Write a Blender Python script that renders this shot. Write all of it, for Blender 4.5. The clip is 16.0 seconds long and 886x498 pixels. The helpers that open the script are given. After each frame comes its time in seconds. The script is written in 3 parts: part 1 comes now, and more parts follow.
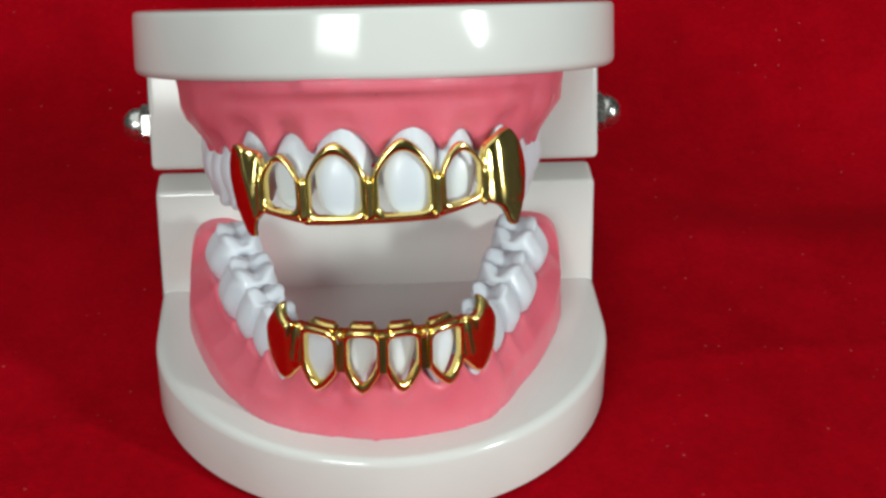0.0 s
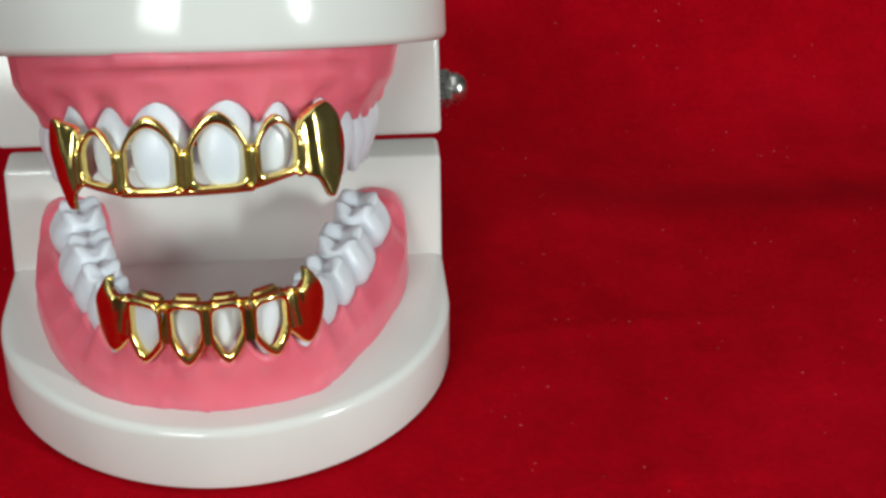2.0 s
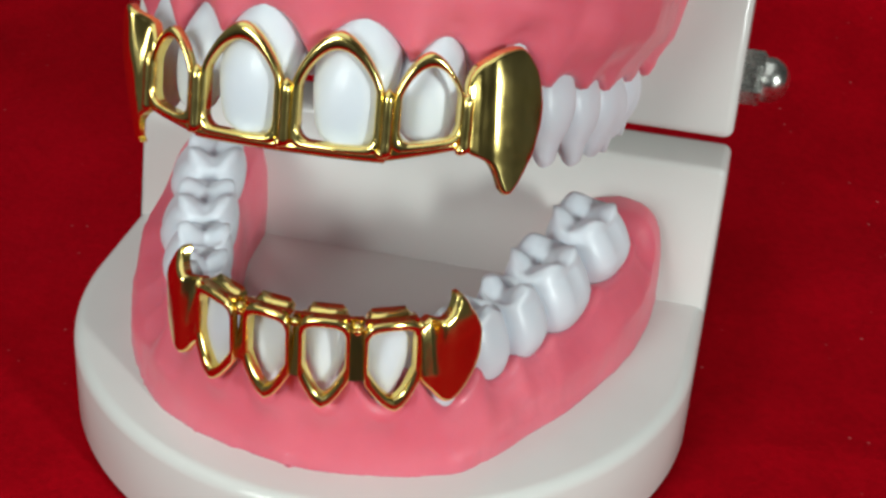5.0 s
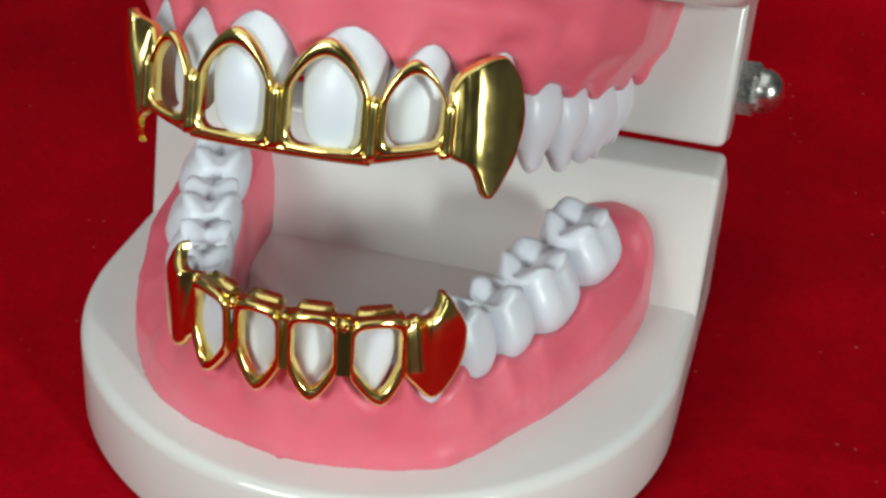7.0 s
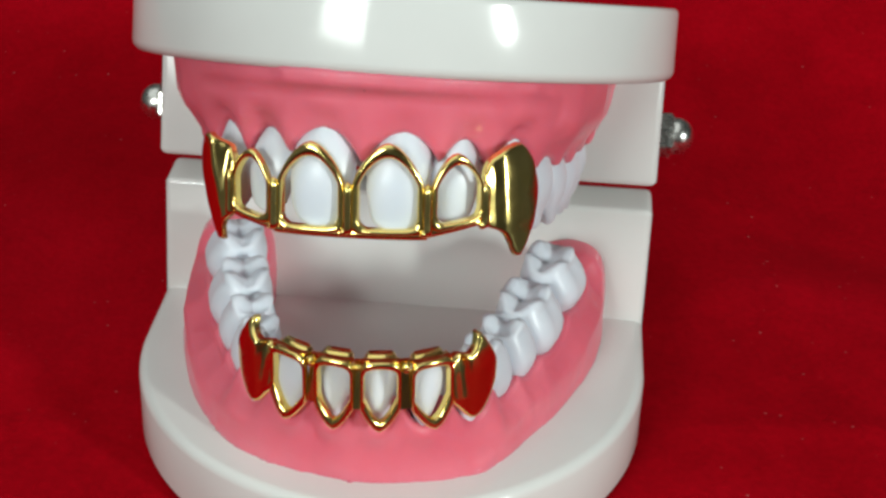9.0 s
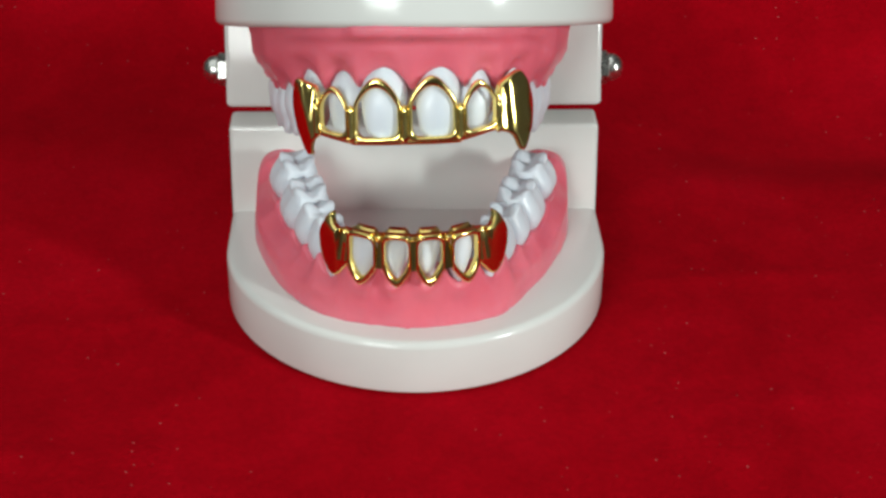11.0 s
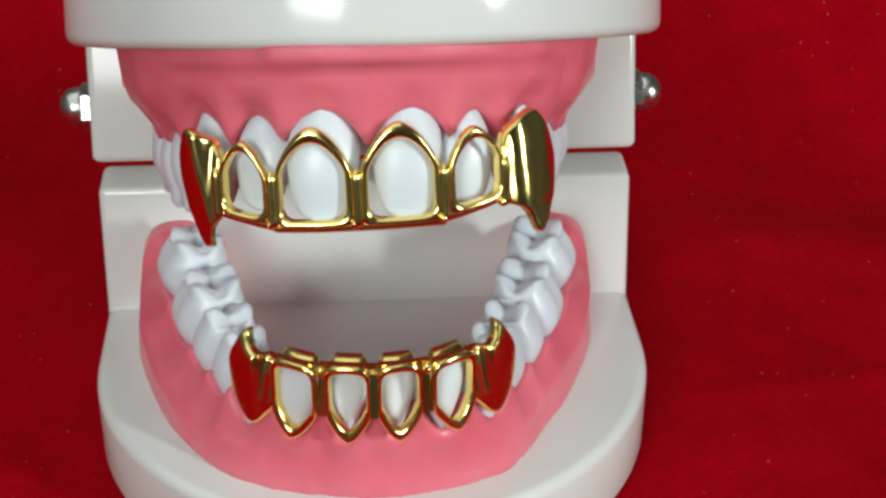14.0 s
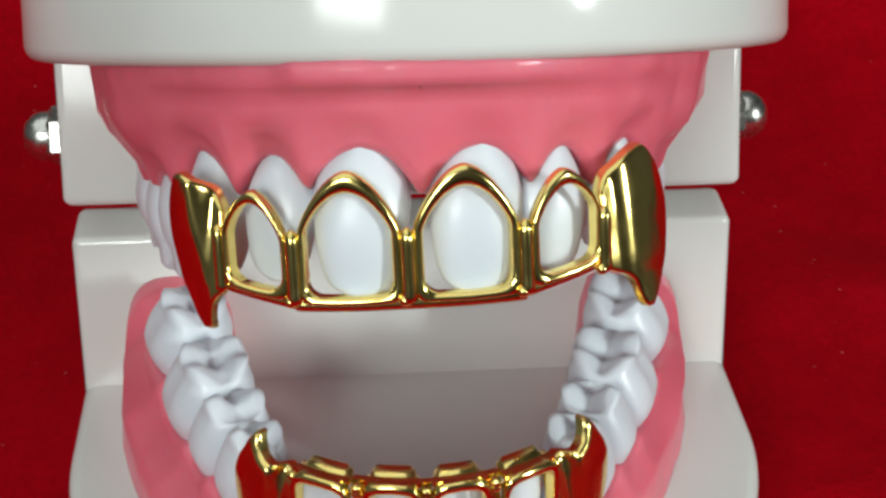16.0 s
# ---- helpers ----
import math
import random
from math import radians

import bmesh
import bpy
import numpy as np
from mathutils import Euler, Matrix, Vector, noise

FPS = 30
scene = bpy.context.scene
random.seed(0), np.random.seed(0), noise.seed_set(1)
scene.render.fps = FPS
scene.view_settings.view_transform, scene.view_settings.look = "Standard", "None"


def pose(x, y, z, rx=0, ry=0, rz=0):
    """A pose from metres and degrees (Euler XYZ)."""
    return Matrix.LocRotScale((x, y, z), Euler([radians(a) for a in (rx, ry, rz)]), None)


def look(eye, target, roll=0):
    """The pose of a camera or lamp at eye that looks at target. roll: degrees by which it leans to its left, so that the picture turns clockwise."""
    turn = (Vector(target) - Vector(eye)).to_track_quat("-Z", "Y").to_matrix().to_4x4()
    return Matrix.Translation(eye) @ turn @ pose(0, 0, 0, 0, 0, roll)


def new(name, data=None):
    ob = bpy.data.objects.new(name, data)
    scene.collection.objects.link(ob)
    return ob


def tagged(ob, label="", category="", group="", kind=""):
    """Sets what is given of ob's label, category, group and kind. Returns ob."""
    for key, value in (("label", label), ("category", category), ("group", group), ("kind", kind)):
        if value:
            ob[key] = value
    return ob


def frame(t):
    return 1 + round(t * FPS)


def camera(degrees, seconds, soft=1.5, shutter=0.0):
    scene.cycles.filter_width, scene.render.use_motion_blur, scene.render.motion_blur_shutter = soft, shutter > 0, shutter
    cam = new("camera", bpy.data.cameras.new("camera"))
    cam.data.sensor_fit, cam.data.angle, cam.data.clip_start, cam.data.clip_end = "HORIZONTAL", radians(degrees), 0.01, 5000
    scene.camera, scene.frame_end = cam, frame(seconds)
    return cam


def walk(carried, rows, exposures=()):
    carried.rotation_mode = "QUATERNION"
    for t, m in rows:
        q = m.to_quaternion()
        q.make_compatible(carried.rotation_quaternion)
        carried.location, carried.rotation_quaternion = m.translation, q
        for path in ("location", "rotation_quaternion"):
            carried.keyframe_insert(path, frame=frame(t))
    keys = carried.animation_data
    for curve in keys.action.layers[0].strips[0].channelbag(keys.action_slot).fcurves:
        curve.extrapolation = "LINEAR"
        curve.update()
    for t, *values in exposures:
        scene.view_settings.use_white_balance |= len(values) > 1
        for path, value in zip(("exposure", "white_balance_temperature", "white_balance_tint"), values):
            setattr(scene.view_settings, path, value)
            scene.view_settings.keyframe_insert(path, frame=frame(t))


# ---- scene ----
# seconds, eye in metres, heading, pitch and lean in degrees
FOV = 31.2
ROWS = [
    (0.0, -0.00579, -0.20070, 0.14543, -4.193, -30.285, 0.232),
    (0.5, -0.00249, -0.22242, 0.15282, -4.616, -30.378, 0.245),
    (1.0, 0.00258, -0.23371, 0.15866, -4.895, -30.398, 0.157),
    (1.5, 0.00590, -0.22416, 0.15577, -5.067, -30.448, 0.156),
    (2.0, 0.01528, -0.20638, 0.14421, -5.024, -30.466, 0.211),
    (2.5, 0.02259, -0.18666, 0.13776, -4.410, -30.529, 0.778),
    (3.0, 0.02294, -0.17464, 0.12639, -1.329, -30.521, 1.445),
    (3.5, 0.02675, -0.16381, 0.12028, 3.077, -30.550, 2.197),
    (4.0, 0.03395, -0.15265, 0.11769, 6.976, -30.749, 2.941),
    (4.2, 0.03463, -0.14910, 0.11344, 8.305, -30.880, 3.082),
    (6.3, 0.04442, -0.13227, 0.10857, 13.127, -31.254, 3.715),
    (6.5, 0.04587, -0.13316, 0.10936, 13.224, -31.295, 3.714),
    (7.0, 0.04290, -0.14093, 0.11248, 13.787, -31.226, 3.551),
    (7.5, 0.03469, -0.15004, 0.11896, 14.059, -31.047, 3.204),
    (8.0, 0.02922, -0.15523, 0.12283, 12.437, -30.861, 2.619),
    (8.2, 0.02790, -0.15732, 0.12369, 10.643, -30.674, 2.595),
    (10.3, -0.00747, -0.22424, 0.15659, -1.179, -30.341, 0.492),
    (10.5, -0.01100, -0.23242, 0.15782, -1.289, -30.367, 0.431),
    (11.0, -0.00388, -0.24781, 0.15865, -2.009, -30.471, 0.466),
    (11.5, -0.00349, -0.24587, 0.16044, -2.576, -30.416, 0.353),
    (12.0, -0.00672, -0.23670, 0.15872, -3.064, -30.524, 0.337),
    (12.5, -0.00568, -0.21868, 0.15244, -3.490, -30.523, 0.234),
    (13.0, -0.00159, -0.19909, 0.14239, -3.963, -30.553, 0.401),
    (13.5, -0.00195, -0.17926, 0.13261, -4.391, -30.545, 0.397),
    (14.0, -0.00453, -0.16152, 0.12509, -4.526, -30.563, 0.399),
    (14.5, -0.00807, -0.14607, 0.11559, -4.517, -30.601, 0.191),
    (15.0, -0.00984, -0.13564, 0.11260, -4.483, -30.417, 0.159),
    (15.5, -0.00869, -0.12989, 0.10933, -4.512, -30.474, 0.216),
    (16.0, -0.00744, -0.12324, 0.10930, -4.473, -30.272, 0.204),
]


def eye_pose(x, y, z, heading, pitch, lean):
    turn = Matrix.Rotation(radians(heading), 4, "Z") @ Matrix.Rotation(radians(90 + pitch), 4, "X") @ Matrix.Rotation(radians(lean), 4, "Z")
    return Matrix.Translation((x, y, z)) @ turn


cam = camera(FOV, 16.0, soft=2.8)
walk(cam, [(row[0], eye_pose(*row[1:])) for row in ROWS], exposures=[(0.0, 0.0)])

# ---- light ----
world = bpy.data.worlds.new("room_air")
scene.world = world
world.use_nodes = True
world.node_tree.nodes["Background"].inputs["Color"].default_value = (0.9, 0.95, 1.0, 1)
world.node_tree.nodes["Background"].inputs["Strength"].default_value = 0.0


def area_lamp(name, eye, target, wide, high, watts, colour):
    data = bpy.data.lights.new(name, "AREA")
    data.shape, data.size, data.size_y, data.energy, data.color = "RECTANGLE", wide, high, watts, colour
    ob = new(name, data)
    ob.matrix_world = look(eye, target)
    return ob


area_lamp("side_lamp_right", (1.18, -0.96, 0.52), (0, 0, 0.03), 0.09, 0.32, 15.2, (0.91, 1.0, 0.96))
area_lamp("side_lamp_left", (-0.31, -0.78, 0.41), (0, 0, 0.03), 0.30, 0.30, 4.2, (0.92, 1.0, 0.96))
# broad unseen panel overhead, added as soft ambient fill
area_lamp("ceiling_fill", (-0.65, -0.4, 1.65), (-0.65, -0.4, 0), 2.4, 2.2, 13.5, (0.92, 1.0, 0.98))

# ---- materials ----


def material(name):
    mat = bpy.data.materials.new(name)
    mat.use_nodes = True
    tree = mat.node_tree
    return mat, tree, tree.nodes["Principled BSDF"]


def noise_tex(tree, scale, detail=3.0, rough=0.5):
    coord = tree.nodes.new("ShaderNodeTexCoord")
    tex = tree.nodes.new("ShaderNodeTexNoise")
    tex.inputs["Scale"].default_value, tex.inputs["Detail"].default_value, tex.inputs["Roughness"].default_value = scale, detail, rough
    tree.links.new(coord.outputs["Object"], tex.inputs["Vector"])
    return tex


def ramp(tree, source, stops):
    node = tree.nodes.new("ShaderNodeValToRGB")
    els = node.color_ramp.elements
    while len(els) < len(stops):
        els.new(0.5)
    for el, (at, colour) in zip(els, stops):
        el.position, el.color = at, (*colour, 1) if len(colour) == 3 else colour
    tree.links.new(source, node.inputs["Fac"])
    return node.outputs["Color"]


def bump(tree, bsdf, height, strength, distance):
    node = tree.nodes.new("ShaderNodeBump")
    node.inputs["Strength"].default_value, node.inputs["Distance"].default_value = strength, distance
    tree.links.new(height, node.inputs["Height"])
    tree.links.new(node.outputs["Normal"], bsdf.inputs["Normal"])


def simple(name, low, high, rough, scale, metal=0.0, bump_mm=0.0, bump_scale=200, sub=0.0, sub_radius=(1, 0.5, 0.4), sub_scale=0.002, rough_spread=0.08, coat=0.0, specks=0.0):
    mat, tree, bsdf = material(name)
    tex = noise_tex(tree, scale)
    colour = ramp(tree, tex.outputs["Fac"], [(0.35, low), (0.65, high)])
    if specks:
        # a few dark grains caught in the cast surface
        cell = tree.nodes.new("ShaderNodeTexVoronoi")
        cell.inputs["Scale"].default_value = 150
        coord = tree.nodes.new("ShaderNodeTexCoord")
        tree.links.new(coord.outputs["Object"], cell.inputs["Vector"])
        grain = tree.nodes.new("ShaderNodeMath")
        grain.operation = "MULTIPLY"
        tree.links.new(ramp(tree, cell.outputs["Distance"], [(0.0, (1, 1, 1)), (specks, (0, 0, 0))]), grain.inputs[0])
        tree.links.new(ramp(tree, noise_tex(tree, 70, 1.0).outputs["Fac"], [(0.57, (0, 0, 0)), (0.63, (0.8, 0.8, 0.8))]), grain.inputs[1])
        dark = tree.nodes.new("ShaderNodeMix")
        dark.data_type = "RGBA"
        tree.links.new(grain.outputs[0], dark.inputs["Factor"])
        tree.links.new(colour, dark.inputs["A"])
        dark.inputs["B"].default_value = (0.08, 0.03, 0.03, 1)
        colour = dark.outputs["Result"]
    tree.links.new(colour, bsdf.inputs["Base Color"])
    tree.links.new(ramp(tree, noise_tex(tree, scale * 3.3).outputs["Fac"], [(0.3, (rough,) * 3), (0.7, (rough + rough_spread,) * 3)]), bsdf.inputs["Roughness"])
    bsdf.inputs["Metallic"].default_value = metal
    bsdf.inputs["Coat Weight"].default_value = coat
    bsdf.inputs["Coat Roughness"].default_value = 0.05
    if sub:
        bsdf.inputs["Subsurface Weight"].default_value = sub
        bsdf.inputs["Subsurface Radius"].default_value = sub_radius
        bsdf.inputs["Subsurface Scale"].default_value = sub_scale
    if bump_mm:
        bump(tree, bsdf, noise_tex(tree, bump_scale, 4.0).outputs["Fac"], 0.5, bump_mm / 1000)
    return mat


PLASTIC = simple("white_plastic", (0.695, 0.70, 0.68), (0.73, 0.735, 0.715), 0.10, 60, bump_mm=0.05, bump_scale=120)
GUM = simple("pink_gum_acrylic", (0.79, 0.145, 0.21), (0.85, 0.185, 0.25), 0.42, 90, bump_mm=0.25, bump_scale=260, sub=0.5, sub_scale=0.0025, coat=0.3, specks=0.035)
TOOTH = simple("tooth_resin", (0.69, 0.74, 0.81), (0.75, 0.79, 0.855), 0.34, 150, coat=0.12, bump_mm=0.06, bump_scale=500, sub=0.4, sub_radius=(0.7, 0.65, 0.65), sub_scale=0.0015)
GOLD = simple("polished_gold", (0.95, 0.73, 0.23), (0.98, 0.77, 0.28), 0.13, 300, metal=1.0, bump_mm=0.02, bump_scale=700, rough_spread=0.05)
STEEL = simple("plated_steel", (0.66, 0.65, 0.61), (0.74, 0.73, 0.69), 0.22, 400, metal=1.0, rough_spread=0.1)
WALL = simple("wall_paint", (0.24, 0.235, 0.23), (0.30, 0.295, 0.29), 0.7, 3)
# grey of the unseen south and east walls, set by the gold's reflections
REFLECTED_WALL = simple("reflected_wall_grey", (0.24, 0.24, 0.235), (0.28, 0.28, 0.275), 0.7, 3)
CEILING = simple("ceiling_paint", (0.62, 0.62, 0.61), (0.68, 0.68, 0.67), 0.8, 3)
WOOD = simple("table_board", (0.014, 0.011, 0.009), (0.024, 0.018, 0.014), 0.9, 8)


def velvet():
    mat, tree, bsdf = material("red_velvet")
    big = noise_tex(tree, 16, 5.0, 0.62)
    fine = noise_tex(tree, 900, 3.0, 0.7)
    mix = tree.nodes.new("ShaderNodeMix")
    mix.data_type = "RGBA"
    mix.blend_type = "MULTIPLY"
    mix.inputs["Factor"].default_value = 1.0
    tree.links.new(ramp(tree, big.outputs["Fac"], [(0.28, (0.285, 0.0006, 0.005)), (0.5, (0.345, 0.001, 0.006)), (0.74, (0.41, 0.0017, 0.009))]), mix.inputs["A"])
    nap = tree.nodes.new("ShaderNodeMix")
    nap.data_type = "RGBA"
    nap.blend_type = "MULTIPLY"
    nap.inputs["Factor"].default_value = 1.0
    tree.links.new(ramp(tree, fine.outputs["Fac"], [(0.3, (0.86, 0.86, 0.86)), (0.7, (1.08, 1.08, 1.08))]), nap.inputs["A"])
    tree.links.new(ramp(tree, noise_tex(tree, 75, 6.0, 0.72).outputs["Fac"], [(0.36, (0.90, 0.90, 0.90)), (0.64, (1.10, 1.10, 1.10))]), nap.inputs["B"])
    tree.links.new(nap.outputs["Result"], mix.inputs["B"])
    # lint caught in the pile
    cell = tree.nodes.new("ShaderNodeTexVoronoi")
    cell.inputs["Scale"].default_value = 330
    coord = tree.nodes.new("ShaderNodeTexCoord")
    tree.links.new(coord.outputs["Object"], cell.inputs["Vector"])
    speck = ramp(tree, cell.outputs["Distance"], [(0.0, (1, 1, 1)), (0.10, (0, 0, 0))])
    some = ramp(tree, noise_tex(tree, 60, 1.0).outputs["Fac"], [(0.46, (0, 0, 0)), (0.62, (0.75, 0.75, 0.75))])
    both = tree.nodes.new("ShaderNodeMath")
    both.operation = "MULTIPLY"
    tree.links.new(speck, both.inputs[0])
    tree.links.new(some, both.inputs[1])
    lint = tree.nodes.new("ShaderNodeMix")
    lint.data_type = "RGBA"
    tree.links.new(both.outputs[0], lint.inputs["Factor"])
    tree.links.new(mix.outputs["Result"], lint.inputs["A"])
    lint.inputs["B"].default_value = (0.62, 0.16, 0.16, 1)
    tree.links.new(lint.outputs["Result"], bsdf.inputs["Base Color"])
    bsdf.inputs["Roughness"].default_value = 0.95
    bsdf.inputs["Specular IOR Level"].default_value = 0.015
    bsdf.inputs["Sheen Weight"].default_value = 0.02
    bsdf.inputs["Sheen Roughness"].default_value = 0.5
    bsdf.inputs["Sheen Tint"].default_value = (1.0, 0.10, 0.14, 1)
    bump(tree, bsdf, fine.outputs["Fac"], 0.35, 0.0006)
    return mat


VELVET = velvet()

# ---- building helpers ----
MM = 0.001


def mesh_of(name, verts, faces, mat, smooth=True, crease=48):
    me = bpy.data.meshes.new(name)
    me.from_pydata([tuple(v) for v in verts], [], faces)
    bm = bmesh.new()
    bm.from_mesh(me)
    bmesh.ops.recalc_face_normals(bm, faces=bm.faces)
    bm.to_mesh(me)
    bm.free()
    if smooth:
        me.polygons.foreach_set("use_smooth", [True] * len(me.polygons))
        me.set_sharp_from_angle(angle=radians(crease))
    me.materials.append(mat)
    return me


def part(name, me, parent, label=""):
    ob = new(name, me)
    ob.parent = parent
    return tagged(ob, label)


def loft(rings, cap_start=True, cap_end=True, closed=True):
    """Verts and faces of a skin over rings with the same number of points."""
    n = len(rings[0])
    verts = [p for ring in rings for p in ring]
    faces = []
    for i in range(len(rings) - 1):
        for j in range(n if closed else n - 1):
            k = (j + 1) % n
            faces.append((i * n + j, i * n + k, (i + 1) * n + k, (i + 1) * n + j))
    if cap_start:
        faces.append(tuple(range(n - 1, -1, -1)))
    if cap_end:
        faces.append(tuple((len(rings) - 1) * n + j for j in range(n)))
    return verts, faces


def joined(*pieces):
    verts, faces = [], []
    for v, f in pieces:
        base = len(verts)
        verts += list(v)
        faces += [tuple(base + i for i in face) for face in f]
    return verts, faces


def spline(points, count):
    """Catmull-Rom through 2D points, resampled at even steps; returns points and outward normals."""
    pts = [np.array(p, float) for p in points]
    pts = [2 * pts[0] - pts[1]] + pts + [2 * pts[-1] - pts[-2]]
    dense = []
    for i in range(1, len(pts) - 2):
        for t in np.linspace(0, 1, 24, endpoint=False):
            a, b, c, d = pts[i - 1 : i + 3]
            dense.append(0.5 * (2 * b + (c - a) * t + (2 * a - 5 * b + 4 * c - d) * t * t + (3 * b - a - 3 * c + d) * t**3))
    dense.append(pts[-2])
    dense = np.array(dense)
    run = np.r_[0, np.cumsum(np.linalg.norm(np.diff(dense, axis=0), axis=1))]
    at = np.linspace(0, run[-1], count)
    line = np.stack([np.interp(at, run, dense[:, i]) for i in range(2)], 1)
    tangent = np.gradient(line, axis=0)
    tangent /= np.linalg.norm(tangent, axis=1)[:, None]
    return line, np.stack([tangent[:, 1], -tangent[:, 0]], 1), at


def smooth_step(a, b, x):
    x = min(max((x - a) / (b - a), 0.0), 1.0)
    return x * x * (3 - 2 * x)


# ---- setting ----


CLOTH_FRONT = 0.16


def cloth():
    nx, ny = 220, 200
    verts, faces = [], []
    for j in range(ny):
        for i in range(nx):
            u, v = i / (nx - 1) * 2 - 1, j / (ny - 1) * 2 - 1
            x, y = 0.27 * (0.45 * u + 0.55 * u**3), 0.06 + (0.42 if v > 0 else CLOTH_FRONT) * (0.45 * v + 0.55 * v**3)
            far = max(0.0, y - 0.075)
            z = -0.0004
            away = smooth_step(0.035, 0.09, math.hypot(x, y))
            z += away * 0.0030 * noise.noise((x * 14, y * 14, 0.3)) + away * 0.0008 * noise.noise((x * 40, y * 40, 1.7))
            z += 0.30 * far * smooth_step(0.0, 0.06, far)
            # a shallow fold behind the model's side and faint pressed creases
            fold = y - (0.048 - 0.06 * (x - 0.05))
            side = smooth_step(0.04, 0.07, x)
            z -= side * 0.0045 * smooth_step(0.0, 0.026, fold) * (1 - smooth_step(0.03, 0.10, fold))
            for at, lean, deep in ((0.066, 0.10, 0.0007), (0.091, 0.02, 0.0006), (0.118, -0.05, 0.0006), (-0.085, 0.15, 0.0006)):
                z += deep * math.exp(-(((x - at - lean * y) / 0.0028) ** 2)) * smooth_step(0.06, -0.01, y)
            for at, deep in ((0.004, 0.0003), (-0.036, 0.0004)):
                z += deep * math.exp(-(((y - at - 0.12 * x) / 0.0025) ** 2)) * smooth_step(0.037, 0.045, abs(x)) * smooth_step(0.10, 0.07, abs(x))
            verts.append((x, y, z))
    for j in range(ny - 1):
        for i in range(nx - 1):
            faces.append((j * nx + i, j * nx + i + 1, (j + 1) * nx + i + 1, (j + 1) * nx + i))
    ob = new("cloth", mesh_of("cloth", verts, faces, VELVET))
    return tagged(ob, "rumpled deep red velvet cloth spread under the model", "cloth", kind="structure")


cloth()


def box(name, low, high, mat, label, category=""):
    (a, b, c), (d, e, f) = low, high
    verts = [(a, b, c), (d, b, c), (d, e, c), (a, e, c), (a, b, f), (d, b, f), (d, e, f), (a, e, f)]
    faces = [(0, 3, 2, 1), (4, 5, 6, 7), (0, 1, 5, 4), (1, 2, 6, 5), (2, 3, 7, 6), (3, 0, 4, 7)]
    return tagged(new(name, mesh_of(name, verts, faces, mat, False)), label, category, kind="structure")


box("table_top", (-0.6, -0.12, -0.05), (0.6, 1.0, -0.013), WOOD, "plain dark wooden table top under the cloth")
box("floor", (-2, -2.5, -0.80), (2, 1.6, -0.75), WOOD, "plain dark wooden floor of the room")
# ceiling and walls stay out of view, added for bounce light and gold reflections
box("ceiling", (-2, -2.5, 1.7), (2, 1.6, 1.75), CEILING, "plain unseen ceiling added to bounce light")
box("unseen_wall_north", (-2, 1.6, -0.75), (2, 1.65, 1.7), WALL, "plain unseen wall behind the cloth, added to bounce light")
box("unseen_wall_south", (-2, -2.55, -0.75), (2, -2.5, 1.7), REFLECTED_WALL, "plain unseen wall facing the model, added for the gold to reflect")
box("unseen_wall_east", (2, -2.5, -0.75), (2.05, 1.6, 1.7), REFLECTED_WALL, "plain unseen side wall added for bounce light and reflections")
box("unseen_wall_west", (-2.05, -2.5, -0.75), (-2, 1.6, 1.7), WALL, "plain unseen side wall added for bounce light and reflections")

# ---- the dental model ----
OPEN = radians(21.25)
HINGE = (0.0, 0.03144, 0.03446)
JAW = Matrix.Translation(HINGE) @ Matrix.Rotation(-OPEN, 4, "X")

model = new("dental_model")
tagged(model, "open white plastic dental model with pink gums and white teeth", "dental model")


def plate_outline(back, middle, half, front, straight=12, arc=64):
    """D-shaped outline: straight back and sides, round front."""
    pts = []
    r = 2.0
    for k in range(5):
        a = math.pi / 2 * (1 - k / 4)
        pts.append((half - r + r * math.cos(a), back - r + r * math.sin(a)))
    for k in range(1, straight):
        pts.append((half, back - r + (middle - back + r) * k / straight))
    for k in range(arc + 1):
        a = -math.pi * k / arc
        c, s = math.cos(a), math.sin(a)
        e = 2 / 1.96
        pts.append((half * math.copysign(abs(c) ** e, c), middle + (middle - front) * math.copysign(abs(s) ** e, s)))
    return pts + [(-x, y) for x, y in reversed(pts[: 5 + straight - 1])]


def inset(pts, by):
    p = np.array(pts)
    t = np.roll(p, -1, 0) - np.roll(p, 1, 0)
    t /= np.linalg.norm(t, axis=1)[:, None] + 1e-9
    n = np.stack([-t[:, 1], t[:, 0]], 1)
    centre = p.mean(0)
    sign = np.sign(((p - centre) * n).sum(1).mean())
    return p - sign * by * n


def slab(outline, low, high, r_low, r_high, draft=0.0):
    rings = [[(x * MM, y * MM, (low + r_low * (1 - math.cos(b))) * MM) for x, y in inset(outline, r_low * (1 - math.sin(b)))] for b in np.linspace(0, math.pi / 2, 5)]
    rings += [[(x * MM, y * MM, (high - r_high * (1 - math.cos(b))) * MM) for x, y in inset(outline, draft + r_high * (1 - math.sin(b)))] for b in np.linspace(math.pi / 2, 0, 6)]
    return loft(rings)


def block(half, profile, r=1.0):
    """Prism along x of a (y, z) profile, with rounded ends."""
    rings = []
    for side in (-1, 1):
        steps = np.linspace(0, math.pi / 2, 5) if side < 0 else np.linspace(math.pi / 2, 0, 5)
        for b in steps:
            pts = inset(profile, r * (1 - math.sin(b)))
            rings.append([(side * (half - r * (1 - math.cos(b))) * MM, y * MM, z * MM) for y, z in pts])
    return loft(rings)


